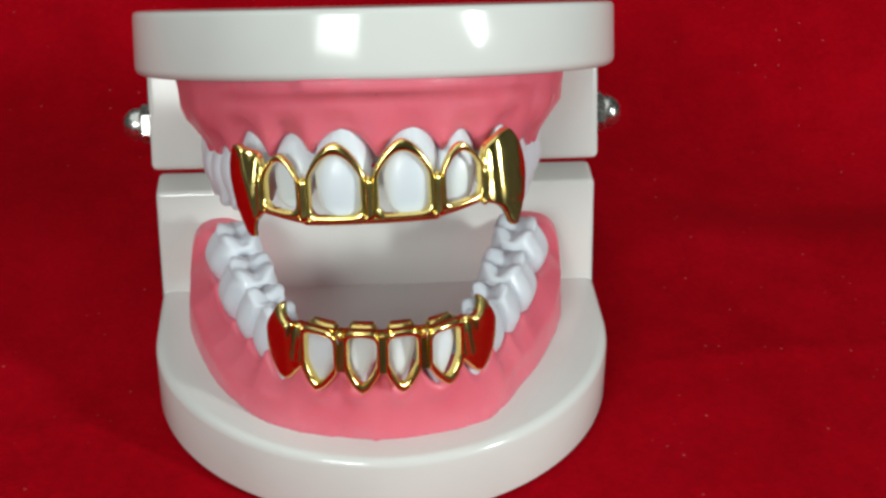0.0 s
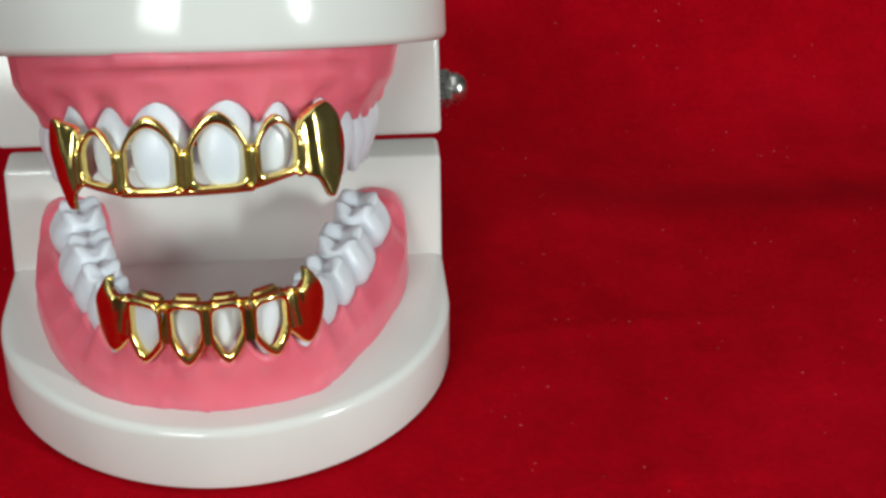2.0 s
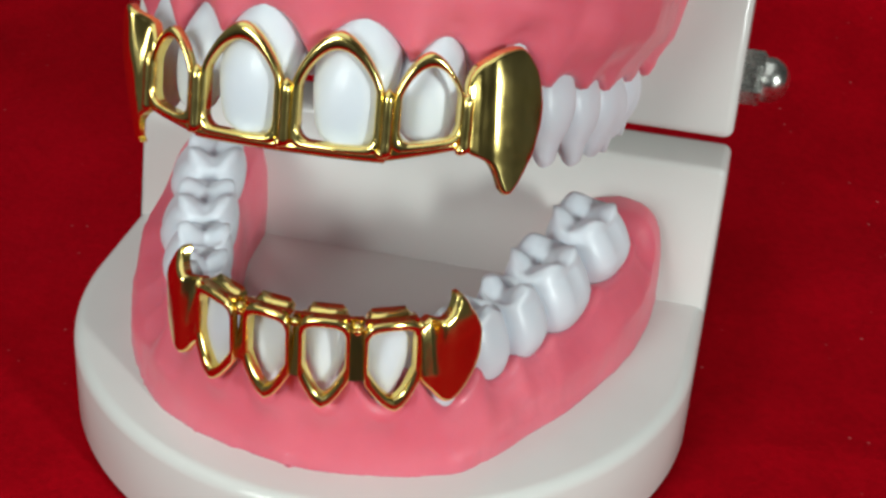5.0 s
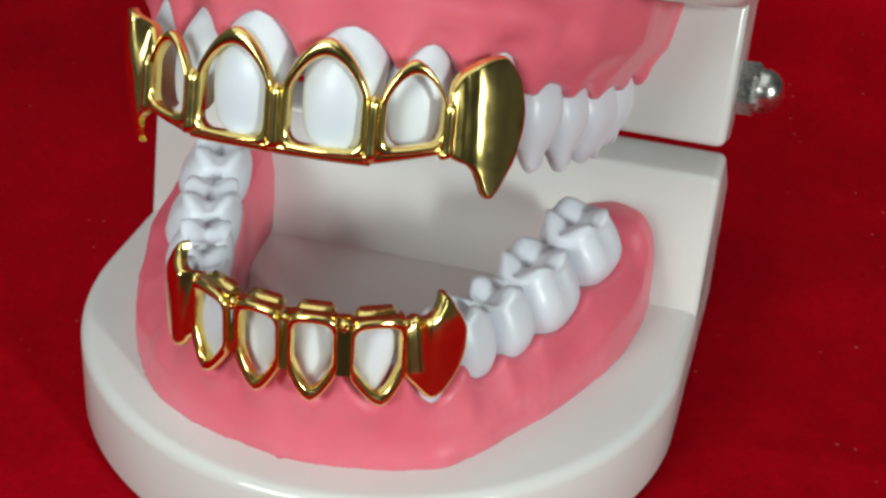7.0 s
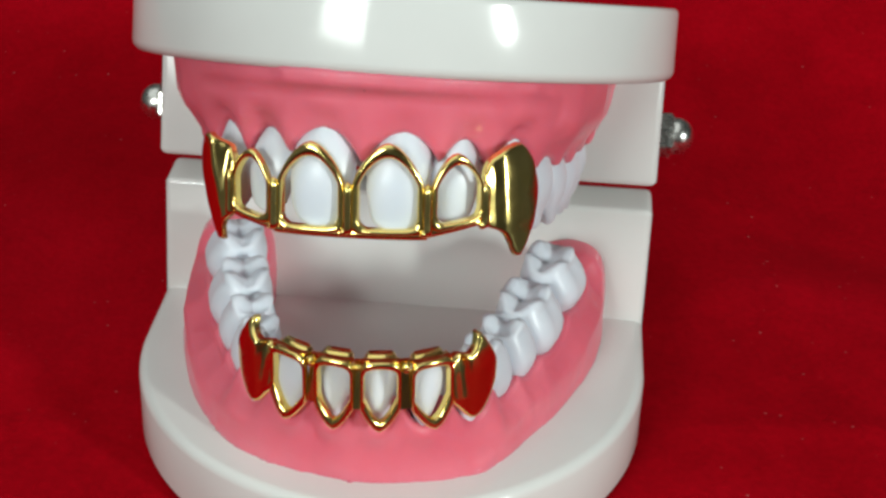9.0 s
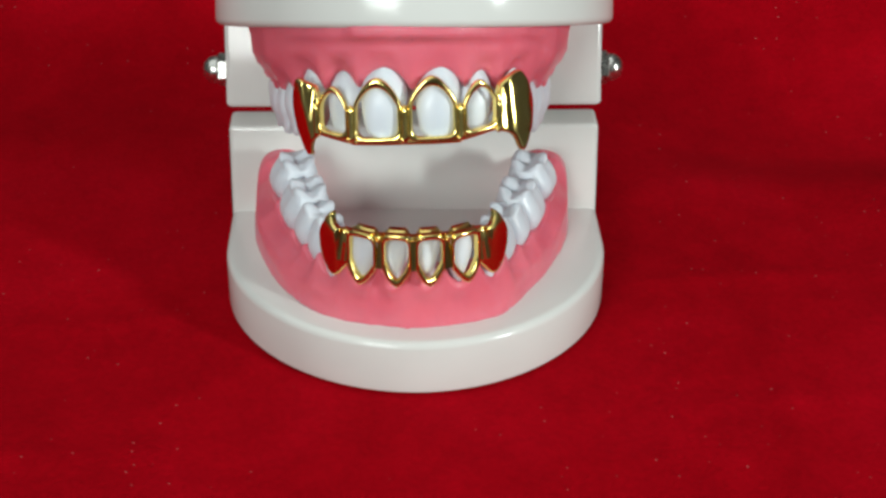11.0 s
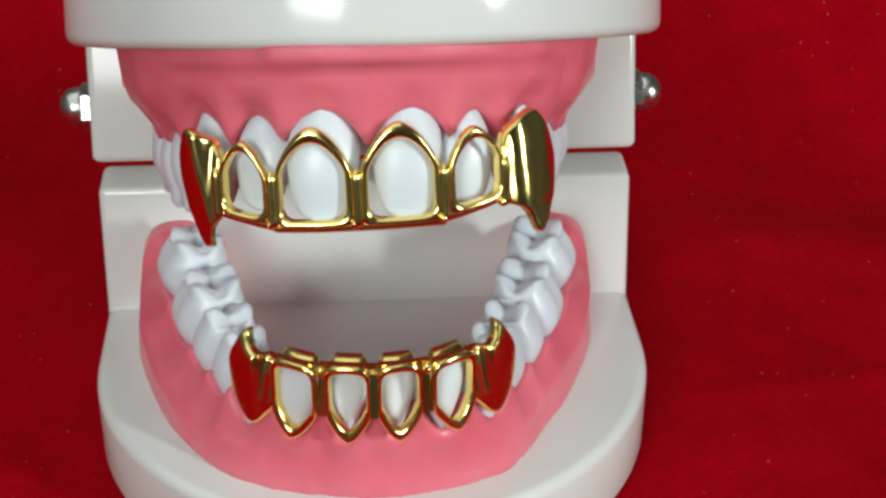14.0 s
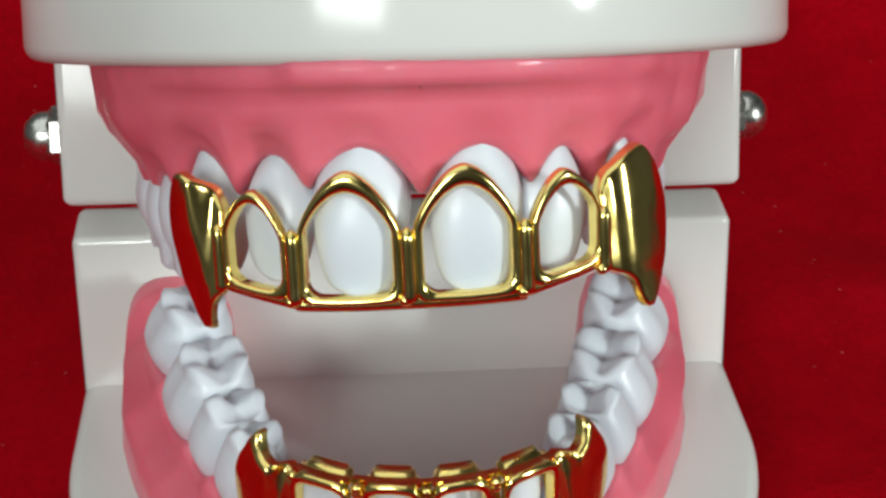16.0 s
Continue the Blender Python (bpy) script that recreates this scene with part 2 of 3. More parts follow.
def rounded(corners, r, steps=4):
    """A 2D polygon with rounded corners."""
    out = []
    n = len(corners)
    for i in range(n):
        p, a, b = (np.array(corners[k % n], float) for k in (i, i - 1, i + 1))
        da, db = (a - p) / np.linalg.norm(a - p), (b - p) / np.linalg.norm(b - p)
        s, e = p + da * r, p + db * r
        for t in np.linspace(0, 1, steps + 1):
            out.append(tuple((1 - t) ** 2 * s + 2 * t * (1 - t) * p + t * t * e))
    return out


LOWER_BASE = joined(
    slab(plate_outline(42.0, 7.5, 35.0, -27.2), 0.0, 10.3, 0.8, 1.4),
    block(35.0, rounded([(18.9, 8.0), (22.6, 26.6), (29.0, 26.9), (42.0, 17.0), (42.0, 8.0)], 0.8), 1.0),
)
lower_base = part("lower_base", mesh_of("lower_base", *LOWER_BASE, PLASTIC), model, "glossy white plastic lower base with upright back block")
UPPER_BASE = joined(
    slab([(x, y - 30.5) for x, y in plate_outline(41.0, 9.8, 35.0, -26.5)], 8.85, 18.0, 1.3, 0.8, 0.0),
    block(34.9, rounded([(-10.3, 10.5), (-9.5, -6.5), (1.0, -6.8), (10.5, 2.0), (10.5, 10.5)], 0.9), 1.0),
)
upper_base = part("upper_base", mesh_of("upper_base", *UPPER_BASE, PLASTIC), model, "glossy white plastic upper base hinged open")
upper_base.matrix_local = JAW


def turned(profile, sides=28, six=False):
    """Body turned about the x axis from (x, radius) pairs."""
    rings = []
    for x, r in profile:
        ring = []
        for k in range(sides):
            a = 2 * math.pi * k / sides
            rr = r
            if six:
                b = (a + math.pi / 6) % (math.pi / 3) - math.pi / 6
                rr = r * math.cos(math.pi / 6) / math.cos(b)
            ring.append((x * MM, rr * math.cos(a) * MM, rr * math.sin(a) * MM))
        rings.append(ring)
    return loft(rings)


def screws():
    for side in (-1, 1):
        nut = turned([(side * x, r) for x, r in ((34.5, 2.9), (34.9, 3.15), (36.9, 3.15), (37.3, 2.8))], 36, six=True)
        dome = turned([(side * x, r) for x, r in ((37.0, 2.6), (37.6, 2.65), (38.3, 2.6), (39.0, 2.3), (39.6, 1.8), (40.0, 1.1), (40.15, 0.4))], 28)
        part("hinge_nut", mesh_of("hinge_nut", *nut, STEEL, False), upper_base, "shiny plated steel hexagon nut")
        part("acorn_cap", mesh_of("acorn_cap", *dome, STEEL), upper_base, "domed plated steel screw cap")


screws()

# ---- teeth ----


def ring_xy(a, b, count, power):
    out = []
    e = 2 / power
    for k in range(count):
        t = 2 * math.pi * k / count
        c, s = math.cos(t), math.sin(t)
        out.append((a * math.copysign(abs(c) ** e, c), b * math.copysign(abs(s) ** e, s)))
    return out


def back_tooth(w, d, h, cusps, depth, taper=0.0, slope=0.0):
    """Premolar or molar; x along the arch, y to the cheek, z to the biting face. slope: how far the biting face is set in from the cheek."""
    rings = []
    table = -0.5 * slope * d

    def lift(x, y):
        y = y - table
        ends = smooth_step(0.50 * w, 0.28 * w, abs(x))
        valley = max(0.0, 1 - abs(y) / (0.34 * d)) ** 1.2
        f = -depth * valley * (0.35 + 0.65 * ends)
        for cx, cy, tall in cusps:
            far = math.hypot((x - cx * w / 2) / (0.36 * w), (y - cy * d / 2) / (0.36 * d))
            f += tall * (0.5 + 0.5 * math.cos(math.pi * min(1.0, far)))
        if len(cusps) > 2:
            f -= 0.4 * depth * max(0.0, 1 - abs(x - 0.03 * w) / (0.15 * w)) ** 1.2
        return f + 0.12 * noise.noise((x * 0.9, y * 0.9, w))

    for t, s in ((-0.45, 0.58), (-0.2, 0.70), (0.0, 0.81), (0.12, 0.90), (0.26, 0.97), (0.40, 1.0), (0.54, 0.99), (0.66, 0.95), (0.76, 0.89), (0.84, 0.83), (0.90, 0.78)):
        over = max(0.0, t - 0.35)
        waist = 1 - (0.20 if not taper else 0.05) * max(0.0, 0.5 - t) ** 1.5 - taper * max(0.0, t - 0.25) ** 1.5
        rings.append([])
        for x, y in ring_xy(w / 2 * waist * (0.5 + 0.5 * s), d / 2 * s, 48, 2.6):
            # a groove runs down the cheek side of a molar
            if len(cusps) > 2 and y > 0:
                y -= 0.35 * math.exp(-((x / (0.09 * w)) ** 2)) * smooth_step(0.1, 0.7, t)
            rings[-1].append((x, y + table * over / 0.5 * (1.0 if y > 0 else 0.55), t * h))
    for s in (0.93, 0.84, 0.74, 0.64, 0.54, 0.44, 0.34, 0.24, 0.14, 0.05):
        ring = []
        for x, y in ring_xy(0.80 * w / 2 * s * (1 - 0.5 * taper), 0.80 * d / 2 * s, 48, 2.4):
            ring.append((x, y + table, h * 0.93 + lift(x, y + table)))
        rings.append(ring)
    return loft([[(x * MM, y * MM, z * MM) for x, y, z in ring] for ring in rings])


WIDTHS = {
    "upper": ((0.0, 0.70), (0.15, 0.87), (0.3, 0.97), (0.45, 0.97), (0.6, 0.92), (0.74, 0.85), (0.86, 0.76), (0.93, 0.66), (0.97, 0.52), (1.0, 0.3)),
    "lower": ((0.0, 0.46), (0.2, 0.62), (0.4, 0.78), (0.6, 0.90), (0.8, 0.99), (0.92, 1.0), (1.0, 0.90)),
    "canine": ((0.0, 0.66), (0.2, 0.86), (0.4, 0.98), (0.6, 0.96), (0.8, 0.78), (0.92, 0.56), (1.0, 0.26)),
}
OUTLINES = {form: spline(rows, 200)[0] for form, rows in WIDTHS.items()}


def front_tooth(w, d, h, form, point=0.0, edge=0.2, lean=0.0):
    """Incisor or canine; x along the arch, y to the lip, z to the biting edge."""
    rings = []
    for t in (-0.22, -0.1, 0.0, 0.1, 0.2, 0.3, 0.4, 0.5, 0.6, 0.7, 0.78, 0.85, 0.90, 0.94, 0.965, 0.985, 1.0):
        s = max(t, 0.0)
        a = w / 2 * np.interp(s, OUTLINES[form][:, 0], OUTLINES[form][:, 1]) * (1 + 0.35 * min(t, 0.0))
        b = d / 2 * (1.0 - (1 - edge) * s**0.8)
        face = d / 2 * (0.90 + 0.26 * math.sin(math.pi * min(1, s + 0.08)) - 0.14 * s * s) + lean * s
        if t < 0:
            b, face = b * (1 + 0.3 * t), face * (1 + 0.3 * t)
        ring = []
        for x, y in ring_xy(a, b, 48, 2.0):
            z = t * h
            if s > 0.3:
                z -= h * (point * (abs(x) / (w / 2)) ** 1.3 + 0.10 * (abs(x) / (w / 2)) ** 4) * smooth_step(0.3, 1.0, s)
            ring.append((x, y + face - b, z))
        rings.append(ring)
    cy = np.mean([p[1] for p in rings[-1]])
    rings.append([(x * 0.93, cy + (y - cy) * 0.75, z + 0.10) for x, y, z in rings[-1]])
    rings.append([(x * 0.80, cy + (y - cy) * 0.4, z + 0.18) for x, y, z in rings[-2]])
    return loft([[(x * MM, y * MM, z * MM) for x, y, z in ring] for ring in rings])


# kind, x, y of the crown's middle, width, depth, height, turn of the cheek side in degrees from +x, neck level
LOWER_TEETH = [
    ("incisor", 2.5, -19.4, 4.7, 5.2, 8.0, -87, 19.2),
    ("incisor", 7.4, -18.2, 5.0, 5.4, 8.0, -74, 19.0),
    ("canine", 11.8, -15.0, 5.8, 6.2, 10.2, -54, 17.6),
    ("premolar", 14.8, -10.0, 5.8, 6.4, 6.9, -30, 17.6),
    ("premolar", 17.1, -4.9, 6.2, 7.4, 6.6, -22, 17.8),
    ("molar", 19.5, 1.4, 9.2, 8.5, 7.0, -18, 18.0),
    ("molar", 22.1, 10.4, 9.2, 8.5, 6.4, -18, 19.3),
]
UPPER_TEETH = [
    ("incisor", 4.1, -51.15, 7.5, 6.6, 10.8, -86, 2.5),
    ("incisor", 9.6, -48.55, 6.1, 5.8, 9.2, -72, 1.8),
    ("canine", 14.3, -44.25, 6.8, 7.0, 10.2, -52, 2.0),
    ("premolar", 17.5, -37.55, 6.6, 7.4, 7.2, -28, -0.6),
    ("premolar", 19.1, -31.35, 6.6, 7.8, 7.0, -20, -1.0),
    ("molar", 20.3, -23.65, 9.0, 9.0, 6.8, -14, -0.9),
    ("molar", 21.3, -16.05, 7.2, 8.6, 6.6, -12, 0.25),
]
UPPER_SHIFT = pose(-0.9 * MM, 0, 0)
LOWER_SHIFT = pose(-0.7 * MM, 0, 0, 0, 0, -1.5)


def tooth_mesh(kind, w, d, h, upper):
    if kind == "incisor":
        return front_tooth(w, d, h, "upper" if upper else "lower", lean=1.2 if upper else 0.0)
    if kind == "canine":
        return front_tooth(w, d, h, "canine", 0.12, 0.22)
    slope = 0.0 if upper else 0.22
    if kind == "premolar":
        return back_tooth(w, d, h, ((0, 0.42, 2.4 if upper else 1.5), (0.05, -0.46, 0.9)), 1.2 if upper else 0.9, 0.6 if upper else 0.1, slope)
    return back_tooth(w, d, h, ((-0.44, 0.42, 2.1 if upper else 1.25), (0.44, 0.42, 1.9 if upper else 1.15), (-0.42, -0.44, 1.2), (0.42, -0.44, 1.1)), 1.3 if upper else 0.95, 0.4 if upper else 0.0, slope)


def set_teeth(rows, parent, upper):
    for kind, x, y, w, d, h, turn, neck in rows:
        me = mesh_of("tooth", *tooth_mesh(kind, w, d, h, upper), TOOTH, crease=120)
        for side in (1, -1):
            a = radians(turn) if side > 0 else radians(180 - turn)
            cheek = Vector((math.cos(a), math.sin(a), 0))
            up = Vector((0, 0, -1 if upper else 1))
            along = cheek.cross(up)
            m = Matrix((along, cheek, up)).transposed().to_4x4()
            if upper and kind == "incisor":
                m = m @ Matrix.Rotation(radians(-3), 4, "Y")
            m.translation = (side * x * MM, y * MM, neck * MM)
            ob = part("tooth", me, parent)
            ob.matrix_local = m


# ---- gums ----


def gum(teeth, ends, base, outer_base, upper):
    """Ridge along the arch: from the base plate to the scalloped necks of the teeth."""
    right = [(t[1], t[2]) for t in teeth]
    line, normal, run = spline(ends + right[::-1] + [(-x, y) for x, y in right] + [(-x, y) for x, y in ends[::-1]], 260)
    if (normal[130] * (0, -1)).sum() < 0:
        normal = -normal
    stations = []
    for side in (1, -1):
        for kind, x, y, w, d, h, turn, neck in teeth:
            k = int(np.argmin(np.hypot(line[:, 0] - side * x, line[:, 1] - y)))
            stations.append((run[k], w / 2, d / 2, neck, kind))
    stations.sort()
    up = -1 if upper else 1
    rings = []
    for k in range(len(line)):
        s = run[k]
        near = min(stations, key=lambda q: abs(q[0] - s) / q[1])
        q = min(2.6, abs(near[0] - s) / near[1])
        gap = min(1.0, q) ** 2.2
        beyond = not stations[0][0] < s < stations[-1][0]
        past = smooth_step(1.0, 2.6, q) if upper else smooth_step(0.75, 1.9, q) if beyond else 0.0
        # the necks' depth and level run smoothly from tooth to tooth
        weights = [math.exp(-(((a[0] - s) / 4.5) ** 2)) + 1e-9 for a in stations]
        deep = sum(w * a[2] for w, a in zip(weights, stations)) / sum(weights)
        level = sum(w * a[3] for w, a in zip(weights, stations)) / sum(weights)
        tall = sum(w * ((3.4 if upper else 4.2) if a[4] in ("incisor", "canine") else 1.4) for w, a in zip(weights, stations)) / sum(weights)
        if beyond:
            tall *= 1 - smooth_step(0.9, 1.3, q)
        rise = tall * gap
        outer = deep * (0.88 - 0.03 * gap)
        z_out = level + up * rise
        z_in = level + up * (0.6 + 0.8 * gap)
        if past:
            z_out += 0.0 if upper else 0.3 * past
            z_in += 0.0 if upper else 0.3 * past
            outer *= 1 - (0.5 if upper else 0.3) * past
        n, c = normal[k], line[k]
        flank = deep * (0.97 - 0.3 * past)
        rear = 0.0 if upper else smooth_step(0.0, 15.0, c[1])
        full = smooth_step(-48.0, -38.0, c[1])
        mid = (0.28 + 0.08 * full, 0.56 + 0.14 * full, 0.84 + 0.08 * full) if upper else (0.40 + 0.5 * rear, 0.72 + 0.3 * rear, 0.94 + 0.08 * rear)
        flare = outer_base(c, n) * (1 - (0.45 if upper else 0.04) * past)
        lump = (0.3 if upper else 0.25) * (1 - gap)

        def within(r, less, most=flare):
            return min(r, most - less * (1.7 if upper else 1.0))

        ragged = (0.25 + 0.75 * smooth_step(-2.0, -14.0, c[1])) * (0.3 * noise.noise((s * 0.4, 5.0, 1.0)) + 0.3 * max(0.0, noise.noise((s * 1.4, 2.0, 1.0))))
        prof = [
            (-deep * 1.05, base - up * 0.4),
            (-deep * 1.10, base + 0.35 * (z_in - base)),
            (-deep * 1.06, base + 0.75 * (z_in - base)),
            (-deep * 0.92, z_in - up * 0.3),
            (-deep * 0.78, z_in),
            (-deep * 0.4, z_in - up * 0.4),
            (outer * 0.5, z_out - up * 0.6),
            (outer * 0.9, z_out - up * 0.05),
            (outer + 0.24, z_out - up * 0.25),
            (outer + 0.6, z_out - up * 0.9),
            (0.5 * (outer + flank) + 0.6 + 0.5 * lump, z_out - up * 1.9),
            (within(flank + 0.7 + (flare - flank) * (mid[0] + 0.5 * past) + lump, 0.45), base + 0.66 * (level - base)),
            (within(flank + 0.7 + (flare - flank) * (mid[1] + 0.32 * past) + lump, 0.3), base + 0.46 * (level - base)),
            (within(flank + 0.45 + (flare - flank) * (mid[2] + 0.1 * past) + 0.5 * lump, 0.15), base + 0.24 * (level - base)),
            (flare - 0.1 + (0.0 if upper else 0.6) * ragged, base + up * 1.6),
            (flare - 0.05 + ragged, base + up * 0.8),
            (flare + ragged + 0.05, base + up * 0.3),
            (flare + ragged, base - up * 0.4),
        ]
        # behind the last tooth the ridge rounds off into a plain swell
        if past and not upper:
            for i in range(5, 15):
                a = radians(-8 + 94 * (i - 5) / 9)
                r, z = prof[i]
                round_r, round_z = flare * math.sin(a) ** 0.55 if a > 0 else 0.0, base + (level + 3.0 - base) * math.cos(a) ** 0.5
                prof[i] = (r + past * (round_r - r), z + past * (round_z - z))
        if past and upper:
            prof = [(r, base + (z - base) * (1 - 0.72 * past)) for r, z in prof]
        # lumps and dents of the cast flank
        for i in range(9, 15):
            r, z = prof[i]
            ease = ((0.3, 0.7, 0.9, 0.7, 0.3, 0.0) if upper else (0.3, 0.7, 1.0, 1.0, 0.8, 0.5))[i - 9]
            dent = 0.45 * noise.noise((s * 0.16, i * 0.5, 3.1 if upper else 0.7)) + 0.16 * noise.noise((s * 0.55, i * 0.9, 8.3))
            prof[i] = (r + ease * dent * (1 - 0.85 * past), z)
        rings.append([((c[0] + n[0] * r) * MM, (c[1] + n[1] * r) * MM, z * MM) for r, z in prof])
    if not upper:
        return loft(rings)
    # the vault of the palate spans the arch
    count = len(rings)
    vault = []
    for k in range(count // 2):
        a, b = (Vector(rings[i][2]) for i in (k, count - 1 - k))
        tall = min(3.5 * MM, 0.2 * (a - b).length)
        vault.append([tuple(a.lerp(b, t) + Vector((0, 0, tall * math.sin(math.pi * t) ** 0.7))) for t in np.linspace(0, 1, 17)])
    return joined(loft(rings), loft(vault, False, False, False))


# the line where the lower gum stands on its base, from the front to either end
RIGHT_FOOT = [(0, -22.2), (4, -21.8), (8, -20.9), (12, -19.7), (15.6, -17.6), (18.3, -14.2), (20.6, -10.0), (23.6, -4.8), (26.2, 1.5), (28.1, 7.0), (29.2, 13.5), (29.6, 18.5), (29.5, 24.0)]
LEFT_FOOT = [(-4.2, -21.6), (-8.5, -20.7), (-11.3, -19.9), (-14.0, -18.8), (-16.4, -17.2), (-18.7, -15.1), (-20.8, -12.3), (-22.7, -9.6), (-25.1, -5.0), (-27.4, 1.2), (-29.0, 6.7), (-29.8, 12.2), (-30.1, 18.5), (-30.0, 24.0)]
FOOT_LINE = spline(LEFT_FOOT[::-1] + RIGHT_FOOT, 500)[0]


def lower_flare(c, n):
    """How far the foot lies from c along n."""
    away = FOOT_LINE - c
    along, across = away @ n, np.abs(away @ np.array((-n[1], n[0])))
    across[along < 0] = 1e9
    return float(along[int(np.argmin(across))])


def upper_flare(c, n):
    return float(np.interp(c[1], (-51.6, -45.6, -37.6, -28.6, -18.6, -6.6), (4.9, 5.6, 7.2, 8.0, 7.4, 6.4)))


lower_gum = part("lower_gum", mesh_of("lower_gum", *gum(LOWER_TEETH, [(23.6, 21.6), (22.8, 18.0)], 10.3, lower_flare, False), GUM, crease=150), model, "glossy pink lower gum with scalloped edge")
lower_gum.matrix_local = LOWER_SHIFT
set_teeth(LOWER_TEETH, lower_gum, False)
upper_gum = part("upper_gum", mesh_of("upper_gum", *gum(UPPER_TEETH, [(24.4, -8.0), (22.8, -11.7)], 8.85, upper_flare, True), GUM, crease=150), model, "glossy pink upper gum with scalloped edge")
upper_gum.matrix_local = JAW @ UPPER_SHIFT
set_teeth(UPPER_TEETH, upper_gum, True)

def blob(wide, deep, tall, bumps=0.15, seed=1.0):
    """Small flattened lump, uneven all round."""
    rings = []
    for b in np.linspace(-0.5, 1.45, 8):
        ring = []
        for a in np.linspace(0, 2 * math.pi, 18, endpoint=False):
            k = 1 + bumps * noise.noise((2 * math.cos(a), 2 * math.sin(a), seed))
            ring.append((wide * k * math.cos(b) * math.cos(a) * MM, deep * k * math.cos(b) * math.sin(a) * MM, tall * math.sin(b) * MM))
        rings.append(ring)
    return loft(rings)


def leftovers():
    """Moulding flash along the gum's foot and a drop of glue on the base."""
    for x, y, z, wide, deep, tall in ((-2.6, -21.9, 9.7, 0.9, 0.5, 0.55), (-0.6, -22.2, 9.7, 0.55, 0.5, 0.7), (3.4, -21.8, 9.6, 1.1, 0.4, 0.4), (11.8, -18.1, 9.8, 0.7, 0.5, 0.8), (-8.4, -19.9, 9.6, 1.0, 0.4, 0.4)):
        ob = part("moulding_flash", mesh_of("moulding_flash", *blob(1.1 * wide, 0.9 * deep, 1.1 * tall, 0.6, x), GUM, crease=150), lower_gum, "small glossy pink lump of moulding flash")
        ob.location = (x * MM, y * MM, z * MM)
    ob = part("glue_drop", mesh_of("glue_drop", *blob(0.9, 0.45, 0.09, 0.6, 3.0), PLASTIC, crease=150), lower_base, "small glossy drop of dried glue")
    ob.location = (9.2 * MM, -23.4 * MM, 9.5 * MM)


leftovers()

# ---- gold grills ----


def arch_map(points, origin, lean, roll, yaw=0.0):
    """Maps (along, up, out) in mm on a bowed band to the world."""
    mirror = [(-x, y) for x, y in points[:0:-1]] + list(points)
    line, normal, run = spline(mirror, 401)
    normal = np.where((normal * (line - (0, 12))).sum(1, keepdims=True) > 0, normal, -normal)
    run = run - run[200]
    m = pose(*origin, 0, 0, 0) @ Matrix.Rotation(radians(yaw), 4, "Z") @ Matrix.Rotation(radians(roll), 4, "Y") @ Matrix.Rotation(radians(-lean), 4, "X")

    def place(u, v, out):
        x, y = (np.interp(u, run, line[:, i]) for i in range(2))
        nx, ny = (np.interp(u, run, normal[:, i]) for i in range(2))
        return tuple(m @ Vector(((x + nx * out) * MM, (y + ny * out) * MM, v * MM)))

    return place


def radial(poly, centre, count):
    """Where rays from the centre meet a star-shaped outline."""
    p = np.array(poly) - centre
    angle = np.unwrap(np.arctan2(p[:, 1], p[:, 0]))
    if angle[-1] < angle[0]:
        p, angle = p[::-1], angle[::-1]
    p = np.vstack([p, p[:1]])
    angle = np.r_[angle, angle[0] + 2 * math.pi]
    out = []
    for a in np.linspace(angle[0], angle[0] + 2 * math.pi, count, endpoint=False):
        k = min(np.searchsorted(angle, a, "right") - 1, len(p) - 2)
        d = np.array((math.cos(a), math.sin(a)))
        e = p[k + 1] - p[k]
        det = d[0] * -e[1] + d[1] * e[0]
        r = (p[k][0] * -e[1] + p[k][1] * e[0]) / det if abs(det) > 1e-9 else np.linalg.norm(p[k])
        out.append(tuple(np.array(centre) + d * r))
    return out


FRAME = ((0.0, -0.8), (0.0, -0.05), (0.03, 0.1), (0.1, 0.22), (0.22, 0.32), (0.4, 0.40), (0.62, 0.42), (0.82, 0.34), (0.95, 0.14), (1.0, -0.1), (0.98, -0.5))


def window_frame(place, outer, hole, count=64):
    centre = np.mean(hole, 0)
    o, h = radial(outer, centre, count), radial(hole, centre, count)
    rings = []
    for (ou, ov), (hu, hv) in zip(o, h):
        rings.append([place(hu + (ou - hu) * m, hv + (ov - hv) * m, d) for m, d in FRAME])
    rings.append(rings[0])
    return loft(rings, False, False)


def channel(place, u0, u1, profile, count=12):
    rings = [[place(u, v, d) for d, v in profile] for u in np.linspace(u0, u1, count)]
    return loft(rings)


